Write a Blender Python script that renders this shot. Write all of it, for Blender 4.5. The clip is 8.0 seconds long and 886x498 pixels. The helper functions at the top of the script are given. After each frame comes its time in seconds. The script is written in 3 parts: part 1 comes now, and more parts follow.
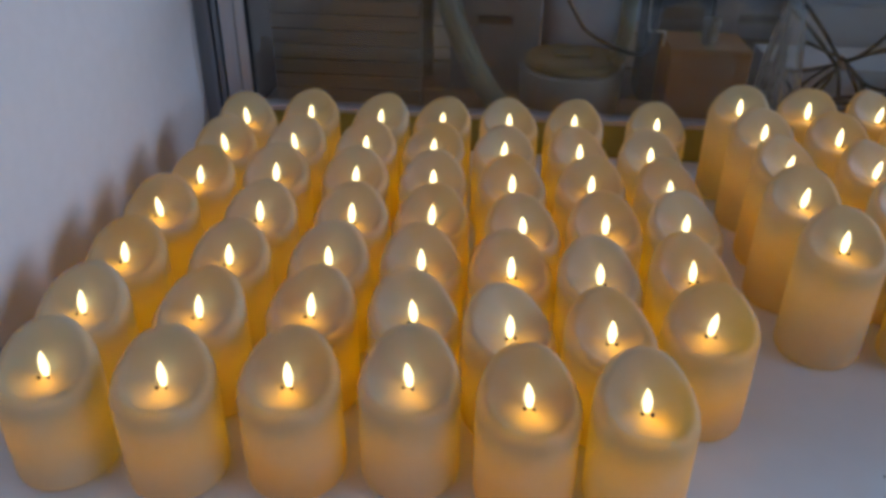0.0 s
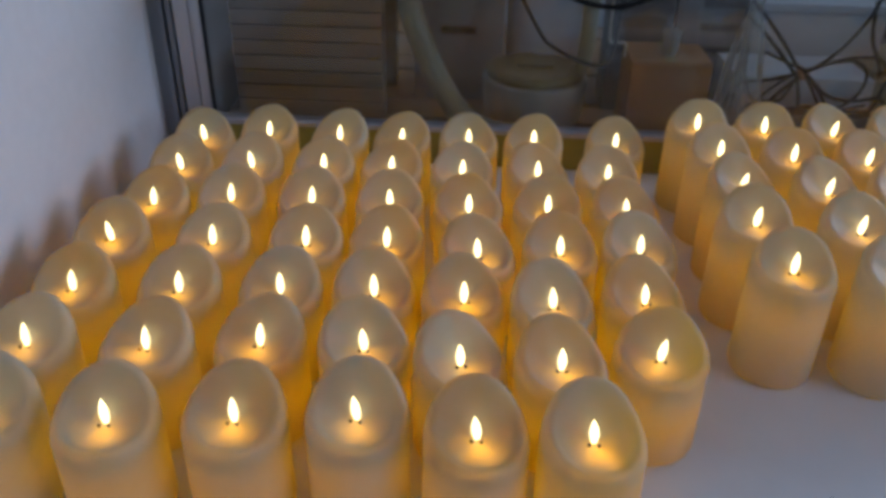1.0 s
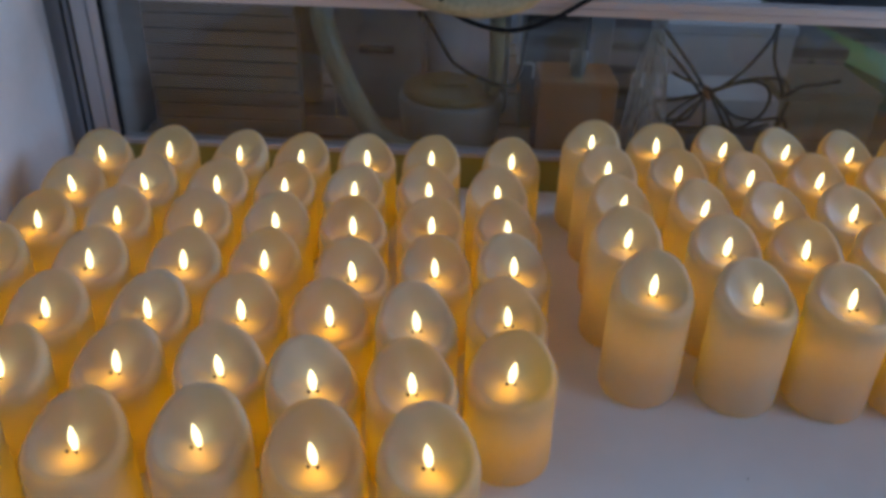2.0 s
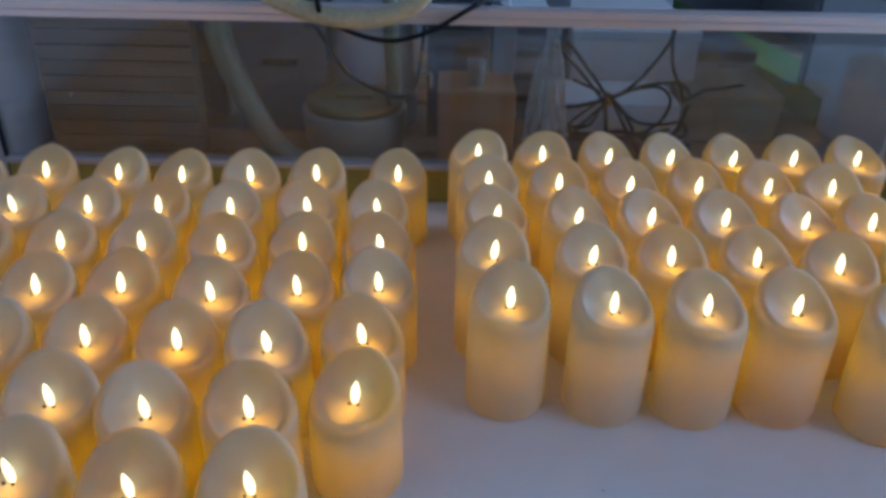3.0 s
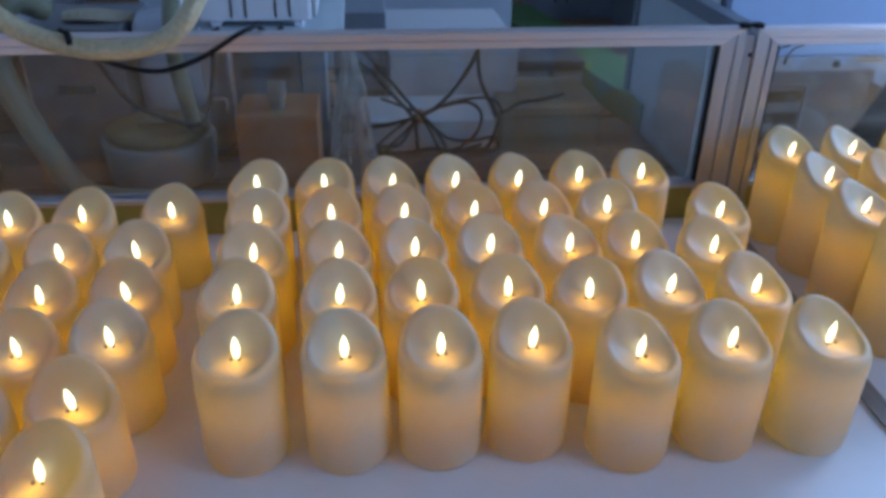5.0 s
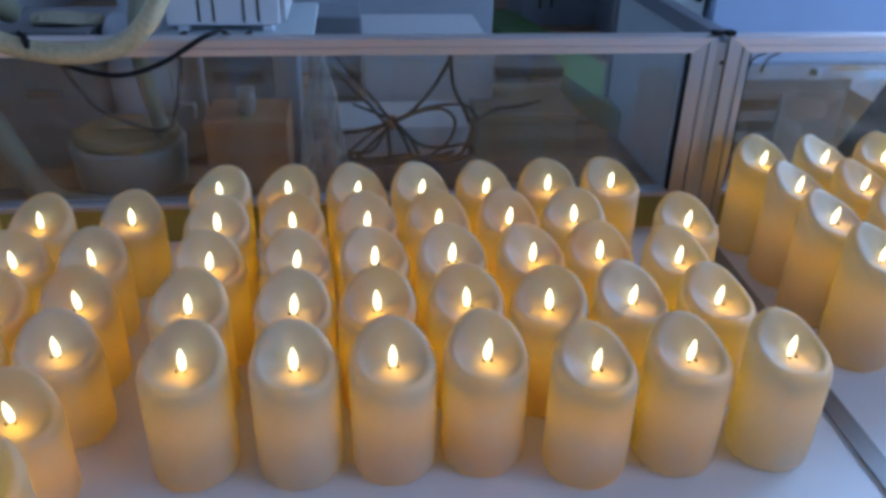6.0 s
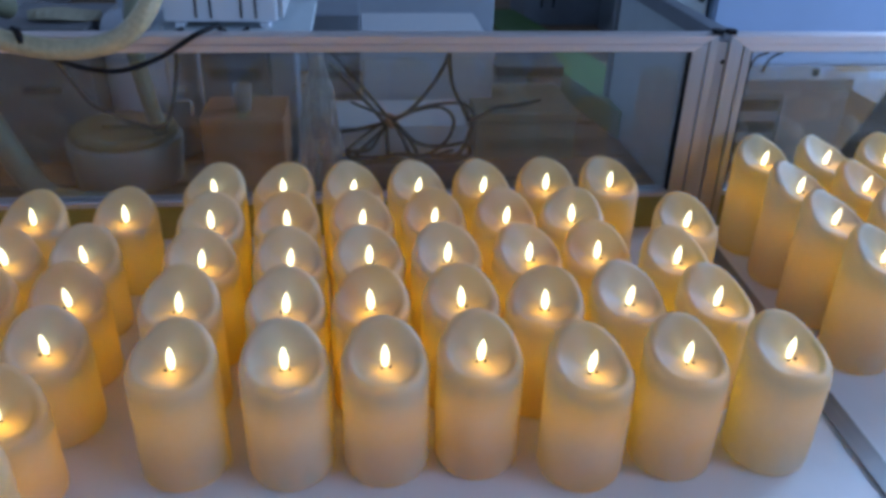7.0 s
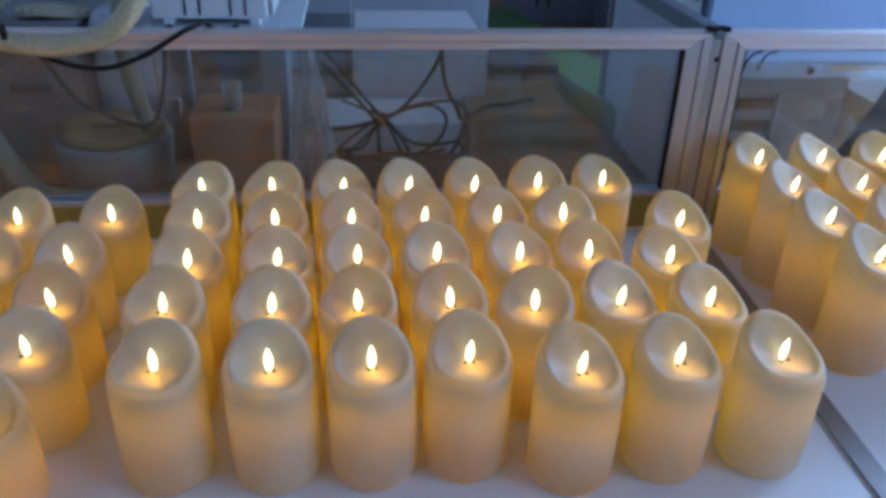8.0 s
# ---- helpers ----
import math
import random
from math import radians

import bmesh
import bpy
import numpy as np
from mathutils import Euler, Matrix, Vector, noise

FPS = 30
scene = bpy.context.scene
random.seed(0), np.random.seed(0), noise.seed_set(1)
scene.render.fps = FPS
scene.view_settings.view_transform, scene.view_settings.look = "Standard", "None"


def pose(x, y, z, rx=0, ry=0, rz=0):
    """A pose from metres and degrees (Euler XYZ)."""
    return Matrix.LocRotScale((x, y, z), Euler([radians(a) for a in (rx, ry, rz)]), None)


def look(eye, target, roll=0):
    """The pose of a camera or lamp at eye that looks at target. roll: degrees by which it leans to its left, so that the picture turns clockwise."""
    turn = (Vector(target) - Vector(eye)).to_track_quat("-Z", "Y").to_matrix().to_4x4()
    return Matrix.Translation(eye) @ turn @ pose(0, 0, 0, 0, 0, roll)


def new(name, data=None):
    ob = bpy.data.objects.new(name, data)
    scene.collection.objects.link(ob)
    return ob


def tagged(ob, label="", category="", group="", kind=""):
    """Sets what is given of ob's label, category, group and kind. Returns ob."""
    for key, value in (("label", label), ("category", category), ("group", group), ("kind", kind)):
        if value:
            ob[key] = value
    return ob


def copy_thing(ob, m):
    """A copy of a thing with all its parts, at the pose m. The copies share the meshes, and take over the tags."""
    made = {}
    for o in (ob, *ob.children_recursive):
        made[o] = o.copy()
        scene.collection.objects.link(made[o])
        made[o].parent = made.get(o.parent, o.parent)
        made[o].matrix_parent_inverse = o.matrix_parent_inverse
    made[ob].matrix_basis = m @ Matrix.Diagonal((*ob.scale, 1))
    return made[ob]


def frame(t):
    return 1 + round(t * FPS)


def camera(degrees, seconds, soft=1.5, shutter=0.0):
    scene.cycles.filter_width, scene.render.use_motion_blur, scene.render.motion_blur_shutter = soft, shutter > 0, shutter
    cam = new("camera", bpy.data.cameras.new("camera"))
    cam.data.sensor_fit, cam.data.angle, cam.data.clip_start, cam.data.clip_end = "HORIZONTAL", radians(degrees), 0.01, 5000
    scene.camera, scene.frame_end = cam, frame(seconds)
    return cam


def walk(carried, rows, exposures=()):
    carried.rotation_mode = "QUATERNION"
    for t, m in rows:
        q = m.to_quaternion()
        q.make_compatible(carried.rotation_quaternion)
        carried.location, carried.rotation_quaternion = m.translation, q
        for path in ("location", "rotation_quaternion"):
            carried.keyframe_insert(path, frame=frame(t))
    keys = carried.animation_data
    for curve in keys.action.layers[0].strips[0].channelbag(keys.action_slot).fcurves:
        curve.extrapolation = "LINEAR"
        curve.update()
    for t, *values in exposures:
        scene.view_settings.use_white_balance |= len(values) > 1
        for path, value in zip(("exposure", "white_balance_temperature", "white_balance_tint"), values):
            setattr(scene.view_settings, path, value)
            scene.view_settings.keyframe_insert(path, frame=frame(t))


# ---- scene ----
cam = camera(59.0, 8.0, soft=3.8)
PATH = [
    (0, (-0.2782, -0.9684, 0.4620), (-0.4483, 0.7531, -0.5420), 0.70),
    (0.5, (-0.2918, -0.9597, 0.4640), (-0.4340, 0.7585, -0.5500), 1.00),
    (1, (-0.2564, -0.9503, 0.4820), (-0.3734, 0.7717, -0.5300), 1.00),
    (1.5, (-0.2084, -0.9515, 0.5000), (-0.2961, 0.7762, -0.5020), 1.50),
    (3, (-0.0533, -0.9305, 0.5030), (-0.0370, 0.8175, -0.4680), 1.30),
    (3.5, (0.0001, -0.9240, 0.5210), (0.0615, 0.8251, -0.4480), 1.00),
    (4, (0.0545, -0.9164, 0.5270), (0.1647, 0.8264, -0.4490), 0.70),
    (4.5, (0.0910, -0.9051, 0.5260), (0.2511, 0.8345, -0.4470), 0.80),
    (5, (0.1275, -0.8947, 0.5240), (0.3236, 0.8442, -0.4430), 0.90),
    (6.5, (0.1702, -0.8806, 0.5200), (0.3766, 0.8648, -0.4350), 1.50),
    (7, (0.1734, -0.8768, 0.5160), (0.3758, 0.8688, -0.4390), 1.60),
    (7.5, (0.1787, -0.8710, 0.5120), (0.3850, 0.8734, -0.4430), 1.70),
    (8, (0.1828, -0.8682, 0.5110), (0.3911, 0.8762, -0.4450), 1.70),
]
walk(cam, [(t, look(eye, target, roll)) for t, eye, target, roll in PATH], [(0, -0.33, 6600, 10), (1.5, -0.33, 6500, 10), (2.9, -0.15, 5800, 10), (3.6, -0.12, 5450, 10), (4.5, 0.0, 5400, 10), (8, 0.0, 5480, 10)])

# ---- light ----
world = bpy.data.worlds.new("sky")
scene.world = world
world.use_nodes = True
wn = world.node_tree
sky = wn.nodes.new("ShaderNodeTexSky")
sky.sky_type = 'NISHITA'
sky.sun_disc = False
sky.sun_elevation, sky.sun_rotation = radians(35), radians(90)
wn.nodes["Background"].inputs["Strength"].default_value = 0.12
wn.links.new(sky.outputs["Color"], wn.nodes["Background"].inputs["Color"])


def area_lamp(name, eye, target, width, height, power, colour):
    data = bpy.data.lights.new(name, "AREA")
    data.shape, data.size, data.size_y, data.energy, data.color = "RECTANGLE", width, height, power, colour
    lamp = new(name, data)
    lamp.matrix_basis = look(eye, target)
    return tagged(lamp, "cool daylight in the window opening", "daylight", kind="structure")


# daylight in the two windows of the right-hand wall
area_lamp("window_light_1", (2.26, 0.75, 0.95), (0.2, 0.25, 0.1), 1.1, 0.85, 42, (0.498, 0.68, 1.0))
area_lamp("window_light_2", (2.26, -1.55, 0.95), (0.2, -0.3, 0.1), 1.4, 1.1, 19, (0.495, 0.668, 1.0))

# ---- materials ----


def material(name, colour, rough=0.5, metal=0.0, grain=30.0, vary=0.12, stain=3.0, bump=0.1, stretch=(1, 1, 1), spec=0.5):
    m = bpy.data.materials.new(name)
    m.use_nodes = True
    t = m.node_tree
    b = t.nodes["Principled BSDF"]
    b.inputs["Roughness"].default_value, b.inputs["Metallic"].default_value = rough, metal
    b.inputs["Specular IOR Level"].default_value = spec
    co = t.nodes.new("ShaderNodeTexCoord")
    mp = t.nodes.new("ShaderNodeMapping")
    mp.inputs["Scale"].default_value = stretch
    t.links.new(co.outputs["Object"], mp.inputs["Vector"])
    fine, wide = t.nodes.new("ShaderNodeTexNoise"), t.nodes.new("ShaderNodeTexNoise")
    fine.inputs["Scale"].default_value, fine.inputs["Detail"].default_value = grain, 5
    wide.inputs["Scale"].default_value, wide.inputs["Detail"].default_value = stain, 3
    for n in (fine, wide):
        t.links.new(mp.outputs["Vector"], n.inputs["Vector"])
    add = t.nodes.new("ShaderNodeMath")
    add.operation = "ADD"
    t.links.new(fine.outputs["Fac"], add.inputs[0])
    t.links.new(wide.outputs["Fac"], add.inputs[1])
    ramp = t.nodes.new("ShaderNodeMapRange")
    ramp.inputs["From Min"].default_value, ramp.inputs["From Max"].default_value = 0.6, 1.4
    ramp.inputs["To Min"].default_value, ramp.inputs["To Max"].default_value = 1 - vary, 1 + vary
    t.links.new(add.outputs[0], ramp.inputs["Value"])
    hsv = t.nodes.new("ShaderNodeHueSaturation")
    hsv.inputs["Color"].default_value = (*colour, 1)
    t.links.new(ramp.outputs["Result"], hsv.inputs["Value"])
    t.links.new(hsv.outputs["Color"], b.inputs["Base Color"])
    bp = t.nodes.new("ShaderNodeBump")
    bp.inputs["Strength"].default_value, bp.inputs["Distance"].default_value = bump, 0.002
    t.links.new(fine.outputs["Fac"], bp.inputs["Height"])
    t.links.new(bp.outputs["Normal"], b.inputs["Normal"])
    return m


def wax_material():
    m = material("ivory_wax", (0.64, 0.715, 0.62), 0.50, grain=140, vary=0.05, stain=25, bump=0.12)
    t = m.node_tree
    b, out = t.nodes["Principled BSDF"], t.nodes["Material Output"]
    b.inputs["Coat Weight"].default_value, b.inputs["Coat Roughness"].default_value = 0.10, 0.22
    info = t.nodes.new("ShaderNodeObjectInfo")
    shift = t.nodes.new("ShaderNodeMapRange")
    shift.inputs["To Min"].default_value, shift.inputs["To Max"].default_value = 0.50, 0.66
    t.links.new(info.outputs["Random"], shift.inputs["Value"])
    thin = t.nodes.new("ShaderNodeBsdfTranslucent")
    thin.inputs["Color"].default_value = (0.97, 0.68, 0.05, 1)
    mix = t.nodes.new("ShaderNodeMixShader")
    co, blot, share = t.nodes.new("ShaderNodeTexCoord"), t.nodes.new("ShaderNodeTexNoise"), t.nodes.new("ShaderNodeMapRange")
    blot.inputs["Scale"].default_value, blot.inputs["Detail"].default_value, blot.noise_dimensions = 20, 4, "4D"
    share.inputs["From Min"].default_value, share.inputs["From Max"].default_value = 0.3, 0.7
    share.inputs["To Min"].default_value, share.inputs["To Max"].default_value = 0.80, 1.20
    spread = t.nodes.new("ShaderNodeMath")
    spread.operation = "MULTIPLY"
    spread.inputs[1].default_value = 40.0
    t.links.new(info.outputs["Random"], spread.inputs[0])
    t.links.new(spread.outputs[0], blot.inputs["W"])
    t.links.new(co.outputs["Object"], blot.inputs["Vector"])
    t.links.new(blot.outputs["Fac"], share.inputs["Value"])
    both = t.nodes.new("ShaderNodeMath")
    both.operation = "MULTIPLY"
    t.links.new(shift.outputs["Result"], both.inputs[0])
    t.links.new(share.outputs["Result"], both.inputs[1])
    t.links.new(both.outputs[0], mix.inputs["Fac"])
    t.links.new(b.outputs["BSDF"], mix.inputs[1])
    t.links.new(thin.outputs["BSDF"], mix.inputs[2])
    t.links.new(mix.outputs["Shader"], out.inputs["Surface"])
    return m


def glow_material(name, colour, strength):
    m = bpy.data.materials.new(name)
    m.use_nodes = True
    t = m.node_tree
    t.nodes.remove(t.nodes["Principled BSDF"])
    e = t.nodes.new("ShaderNodeEmission")
    e.inputs["Color"].default_value, e.inputs["Strength"].default_value = (*colour, 1), strength
    t.links.new(e.outputs["Emission"], t.nodes["Material Output"].inputs["Surface"])
    return m


def flame_material():
    """A flame-shaped light, hottest along its upright core."""
    m = glow_material("lit_flame", (1.0, 0.78, 0.42), 1.0)
    t = m.node_tree
    e = t.nodes["Emission"]
    co, split, wide, heat = (t.nodes.new("ShaderNode" + k) for k in ("TexCoord", "SeparateXYZ", "Math", "MapRange"))
    wide.operation = "ABSOLUTE"
    heat.inputs["From Min"].default_value, heat.inputs["From Max"].default_value = 0.0008, 0.0036
    heat.inputs["To Min"].default_value, heat.inputs["To Max"].default_value = 5.5, 2.6
    t.links.new(co.outputs["Object"], split.inputs["Vector"])
    t.links.new(split.outputs["X"], wide.inputs[0])
    t.links.new(wide.outputs[0], heat.inputs["Value"])
    t.links.new(heat.outputs["Result"], e.inputs["Strength"])
    return m


def clear_material(name, tint, gloss_rough=0.02, ior=1.45, haze=0.0):
    m = bpy.data.materials.new(name)
    m.use_nodes = True
    t = m.node_tree
    t.nodes.remove(t.nodes["Principled BSDF"])
    see, shine = t.nodes.new("ShaderNodeBsdfTransparent"), t.nodes.new("ShaderNodeBsdfGlossy")
    see.inputs["Color"].default_value = (*tint, 1)
    shine.inputs["Roughness"].default_value = gloss_rough
    fres, mix = t.nodes.new("ShaderNodeFresnel"), t.nodes.new("ShaderNodeMixShader")
    fres.inputs["IOR"].default_value = ior
    t.links.new(fres.outputs["Fac"], mix.inputs["Fac"])
    t.links.new(see.outputs["BSDF"], mix.inputs[1])
    t.links.new(shine.outputs["BSDF"], mix.inputs[2])
    last = mix
    # pale streaky haze: a dust film that also paints in reflections and highlights
    if haze:
        co, streaks, amount = t.nodes.new("ShaderNodeTexCoord"), t.nodes.new("ShaderNodeTexNoise"), t.nodes.new("ShaderNodeMapRange")
        mp = t.nodes.new("ShaderNodeMapping")
        mp.inputs["Scale"].default_value = (0.7, 1.0, 19.0)
        streaks.inputs["Scale"].default_value, streaks.inputs["Detail"].default_value = 3.0, 5
        amount.inputs["From Min"].default_value, amount.inputs["From Max"].default_value = 0.3, 0.7
        amount.inputs["To Min"].default_value, amount.inputs["To Max"].default_value = haze * 0.0, haze * 2.0
        film, last = t.nodes.new("ShaderNodeBsdfDiffuse"), t.nodes.new("ShaderNodeMixShader")
        film.inputs["Color"].default_value = (0.72, 0.70, 0.66, 1)
        t.links.new(co.outputs["Object"], mp.inputs["Vector"])
        t.links.new(mp.outputs["Vector"], streaks.inputs["Vector"])
        t.links.new(streaks.outputs["Fac"], amount.inputs["Value"])
        t.links.new(amount.outputs["Result"], last.inputs["Fac"])
        t.links.new(mix.outputs["Shader"], last.inputs[1])
        t.links.new(film.outputs["BSDF"], last.inputs[2])
    t.links.new(last.outputs["Shader"], t.nodes["Material Output"].inputs["Surface"])
    return m


WAX = wax_material()
FLAME = flame_material()
LED = glow_material("warm_led", (1.0, 0.58, 0.004), 4.5)
LED_TOP = glow_material("warm_led_chip", (1.0, 0.58, 0.10), 14.0)
PLASTER = material("white_plaster", (0.68, 0.68, 0.71), 0.85, grain=60, vary=0.04, stain=1.5, bump=0.15)
BOARD = material("white_laminate", (0.84, 0.84, 0.85), 0.35, grain=25, vary=0.04, stain=4, bump=0.02)
# top rail: the candles' warm glow is put into its lighter, pinkish colour
ALU_LIT = material("brushed_aluminium_candlelit", (0.82, 0.74, 0.72), 0.48, 1.0, grain=60, vary=0.10, stain=4, bump=0.08, stretch=(0.15, 1, 4))
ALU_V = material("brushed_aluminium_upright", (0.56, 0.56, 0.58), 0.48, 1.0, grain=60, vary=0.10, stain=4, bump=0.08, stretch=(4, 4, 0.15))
DARKALU = material("dark_anodised_aluminium", (0.27, 0.28, 0.30), 0.42, 0.9, grain=50, vary=0.12, stretch=(4, 4, 0.2))
DARK = material("black_rubber", (0.012, 0.012, 0.014), 0.6, grain=80, spec=0.2)
STRIP = material("dull_metal_strip", (0.30, 0.30, 0.30), 0.5, 0.6, grain=60, vary=0.15, stretch=(4, 0.2, 1))
PLUG = material("opaque_plastic", (0.5, 0.48, 0.42), 0.6)
GLASS = clear_material("clear_acrylic", (0.95, 0.955, 0.945), 0.006, 1.60, haze=0.032)
CLEAR = clear_material("clear_plastic", (0.86, 0.88, 0.90), 0.08, haze=0.14)
BROWN = material("dark_brown_wood", (0.31, 0.21, 0.13), 0.55, grain=20, vary=0.35, stain=3, stretch=(0.4, 1, 6))
RUST = material("red_brown_card", (0.27, 0.125, 0.05), 0.7, grain=30, vary=0.2)
OLIVE = material("olive_yellow_paint", (0.34, 0.30, 0.06), 0.45, grain=30, vary=0.15)
GREEN = material("green_plastic", (0.09, 0.17, 0.04), 0.5, grain=20, vary=0.15)
GREY = material("grey_sheet_metal", (0.20, 0.22, 0.25), 0.45, grain=20, vary=0.10)
DARKGREY = material("dark_grey_plastic", (0.06, 0.065, 0.075), 0.5, grain=25, vary=0.2)
BLUEWHITE = material("white_enamel", (0.76, 0.81, 0.88), 0.4, grain=15, vary=0.05)
LIGHTBLUE = material("light_blue_enamel", (0.36, 0.47, 0.68), 0.4, grain=12, vary=0.06, stain=2)
FOAM = material("white_foam", (0.44, 0.46, 0.48), 0.8, grain=90, vary=0.06)
HOSE = material("yellowed_hose", (0.50, 0.44, 0.27), 0.3, grain=160, vary=0.30, stain=22, bump=0.5)
TRAY = material("ochre_tray", (0.19, 0.145, 0.06), 0.5, grain=20, vary=0.2)
TUB = material("grey_translucent_plastic", (0.24, 0.255, 0.24), 0.4, grain=30, vary=0.1)
STEEL = material("steel_wire", (0.55, 0.53, 0.50), 0.35, 1.0)
FILM = clear_material("clear_film", (0.90, 0.91, 0.92), 0.12, 1.6, haze=0.10)
OLIVEBOX = material("olive_card", (0.19, 0.18, 0.12), 0.7, grain=30, vary=0.15)
DARKBROWN = material("dark_stained_wood", (0.20, 0.135, 0.085), 0.6, grain=20, vary=0.3, stretch=(0.4, 1, 6))
MACHINE = material("blue_grey_housing", (0.25, 0.28, 0.34), 0.5, grain=18, vary=0.15)
CASE = material("dark_blue_grey_case", (0.15, 0.155, 0.17), 0.5, grain=18, vary=0.15)
PALE = material("pale_grey_board", (0.46, 0.52, 0.55), 0.6, grain=20, vary=0.08)
BLUEGREY = material("blue_grey_enamel", (0.42, 0.47, 0.54), 0.45, grain=15, vary=0.06)
HOSE2 = material("greenish_hose", (0.19, 0.195, 0.13), 0.3, grain=40, vary=0.12)
CABLE = material("matt_black_cable", (0.008, 0.008, 0.009), 0.85, grain=60, spec=0.06)
DRAB = material("unseen_room_grey", (0.33, 0.33, 0.33), 0.8, grain=40, vary=0.06, stain=1.5)
PAPER = material("dull_olive_paper", (0.36, 0.34, 0.25), 0.75, grain=60, vary=0.15)
SHELL = material("white_moulded_pulp", (0.68, 0.67, 0.66), 0.8, grain=90, vary=0.08)
FLOOR = material("grey_floor", (0.30, 0.30, 0.30), 0.6, grain=15, vary=0.1)

# ---- builders ----


def mesh_of(name, bm, mat, smooth=False):
    me = bpy.data.meshes.new(name)
    bm.normal_update()
    bm.to_mesh(me)
    bm.free()
    me.materials.append(mat)
    if smooth:
        for p in me.polygons:
            p.use_smooth = True
    return me


def part(name, bm, mat, parent, label="", smooth=False):
    ob = new(name, mesh_of(name, bm, mat, smooth))
    ob.parent = parent
    return tagged(ob, label)


def base(name, x, y, z, turn=0.0):
    ob = new(name)
    ob.empty_display_size = 0.02
    ob.matrix_basis = pose(x, y, z, 0, 0, turn)
    return ob


def box(bm, x0, x1, y0, y1, z0, z1, bevel=0.0):
    made = bmesh.ops.create_cube(bm, size=1.0, matrix=Matrix.LocRotScale(((x0 + x1) / 2, (y0 + y1) / 2, (z0 + z1) / 2), None, (x1 - x0, y1 - y0, z1 - z0)))
    if bevel:
        edges = list({e for v in made["verts"] for e in v.link_edges})
        bmesh.ops.bevel(bm, geom=edges, offset=bevel, segments=2, affect="EDGES", profile=0.6)
    return bm


def boxes(*rows, bevel=0.0):
    bm = bmesh.new()
    for r in rows:
        box(bm, *r, bevel=bevel)
    return bm


def lathe(profile, n=32, shape=None):
    """Rings of (radius, height); shape(radius, height, angle) bends a point."""
    bm = bmesh.new()
    rings = []
    for r, z in profile:
        if r <= 1e-6:
            rings.append([bm.verts.new(shape(0, z, 0) if shape else (0, 0, z))])
            continue
        ring = []
        for k in range(n):
            a = 2 * math.pi * k / n
            ring.append(bm.verts.new(shape(r, z, a) if shape else (r * math.cos(a), r * math.sin(a), z)))
        rings.append(ring)
    for lo, hi in zip(rings, rings[1:]):
        for k in range(n):
            q = (k + 1) % n
            if len(lo) == 1:
                bm.faces.new((lo[0], hi[q], hi[k]))
            elif len(hi) == 1:
                bm.faces.new((lo[k], lo[q], hi[0]))
            else:
                bm.faces.new((lo[k], lo[q], hi[q], hi[k]))
    return bm


def smooth_path(points, steps=10):
    """A Catmull-Rom line through the points."""
    p = [Vector(q) for q in points]
    p = [p[0] * 2 - p[1], *p, p[-1] * 2 - p[-2]]
    out = []
    for i in range(1, len(p) - 2):
        for s in range(steps):
            t = s / steps
            a, b, c, d = p[i - 1], p[i], p[i + 1], p[i + 2]
            out.append(0.5 * (2 * b + (c - a) * t + (2 * a - 5 * b + 4 * c - d) * t * t + (3 * b - a - 3 * c + d) * t ** 3))
    return out + [p[-2]]


def tube(points, radius, n=10, steps=10, ribs=0.0, pitch=0.006):
    line = smooth_path(points, steps)
    bm, rings, run = bmesh.new(), [], 0.0
    side = None
    for i, c in enumerate(line):
        way = (line[min(i + 1, len(line) - 1)] - line[max(i - 1, 0)]).normalized()
        if side is None:
            side = way.orthogonal().normalized()
        side = (side - way * side.dot(way)).normalized()
        up = way.cross(side)
        if i:
            run += (c - line[i - 1]).length
        r = radius + (ribs if i % 2 else 0.0)
        rings.append([bm.verts.new(c + r * (math.cos(2 * math.pi * k / n) * side + math.sin(2 * math.pi * k / n) * up)) for k in range(n)])
    for lo, hi in zip(rings, rings[1:]):
        for k in range(n):
            bm.faces.new((lo[k], lo[(k + 1) % n], hi[(k + 1) % n], hi[k]))
    bm.faces.new(rings[0][::-1])
    bm.faces.new(rings[-1])
    return bm


def structure(name, bm, mat, label, category):
    return tagged(new(name, mesh_of(name, bm, mat)), label, category, kind="structure")


# ---- the room ----
FLOOR_Z, CEIL_Z, TOP = -0.75, 1.95, 0.010
structure("floor", boxes((-0.9, 2.4, -3.3, 2.7, FLOOR_Z - 0.1, FLOOR_Z)), FLOOR, "grey screed floor of the workshop", "floor")
# DRAB ceiling and walls stay out of view; their grey cuts bounced light
structure("ceiling", boxes((-0.9, 2.4, -3.3, 2.7, CEIL_Z, CEIL_Z + 0.1)), DRAB, "unseen ceiling, drab grey to cut bounced light", "ceiling")
wall = boxes((-0.1, 0.0, -3.4, 2.7, FLOOR_Z, CEIL_Z))
ob = structure("wall_west", wall, PLASTER, "plain white plastered wall beside the candles", "wall")
ob.matrix_basis = pose(-0.733, 0.0, 0, 0, 0, 2.0)
structure("wall_north", boxes((-0.9, 2.4, 2.6, 2.7, FLOOR_Z, CEIL_Z)), DRAB, "unseen far wall, drab grey to cut bounced light", "wall")
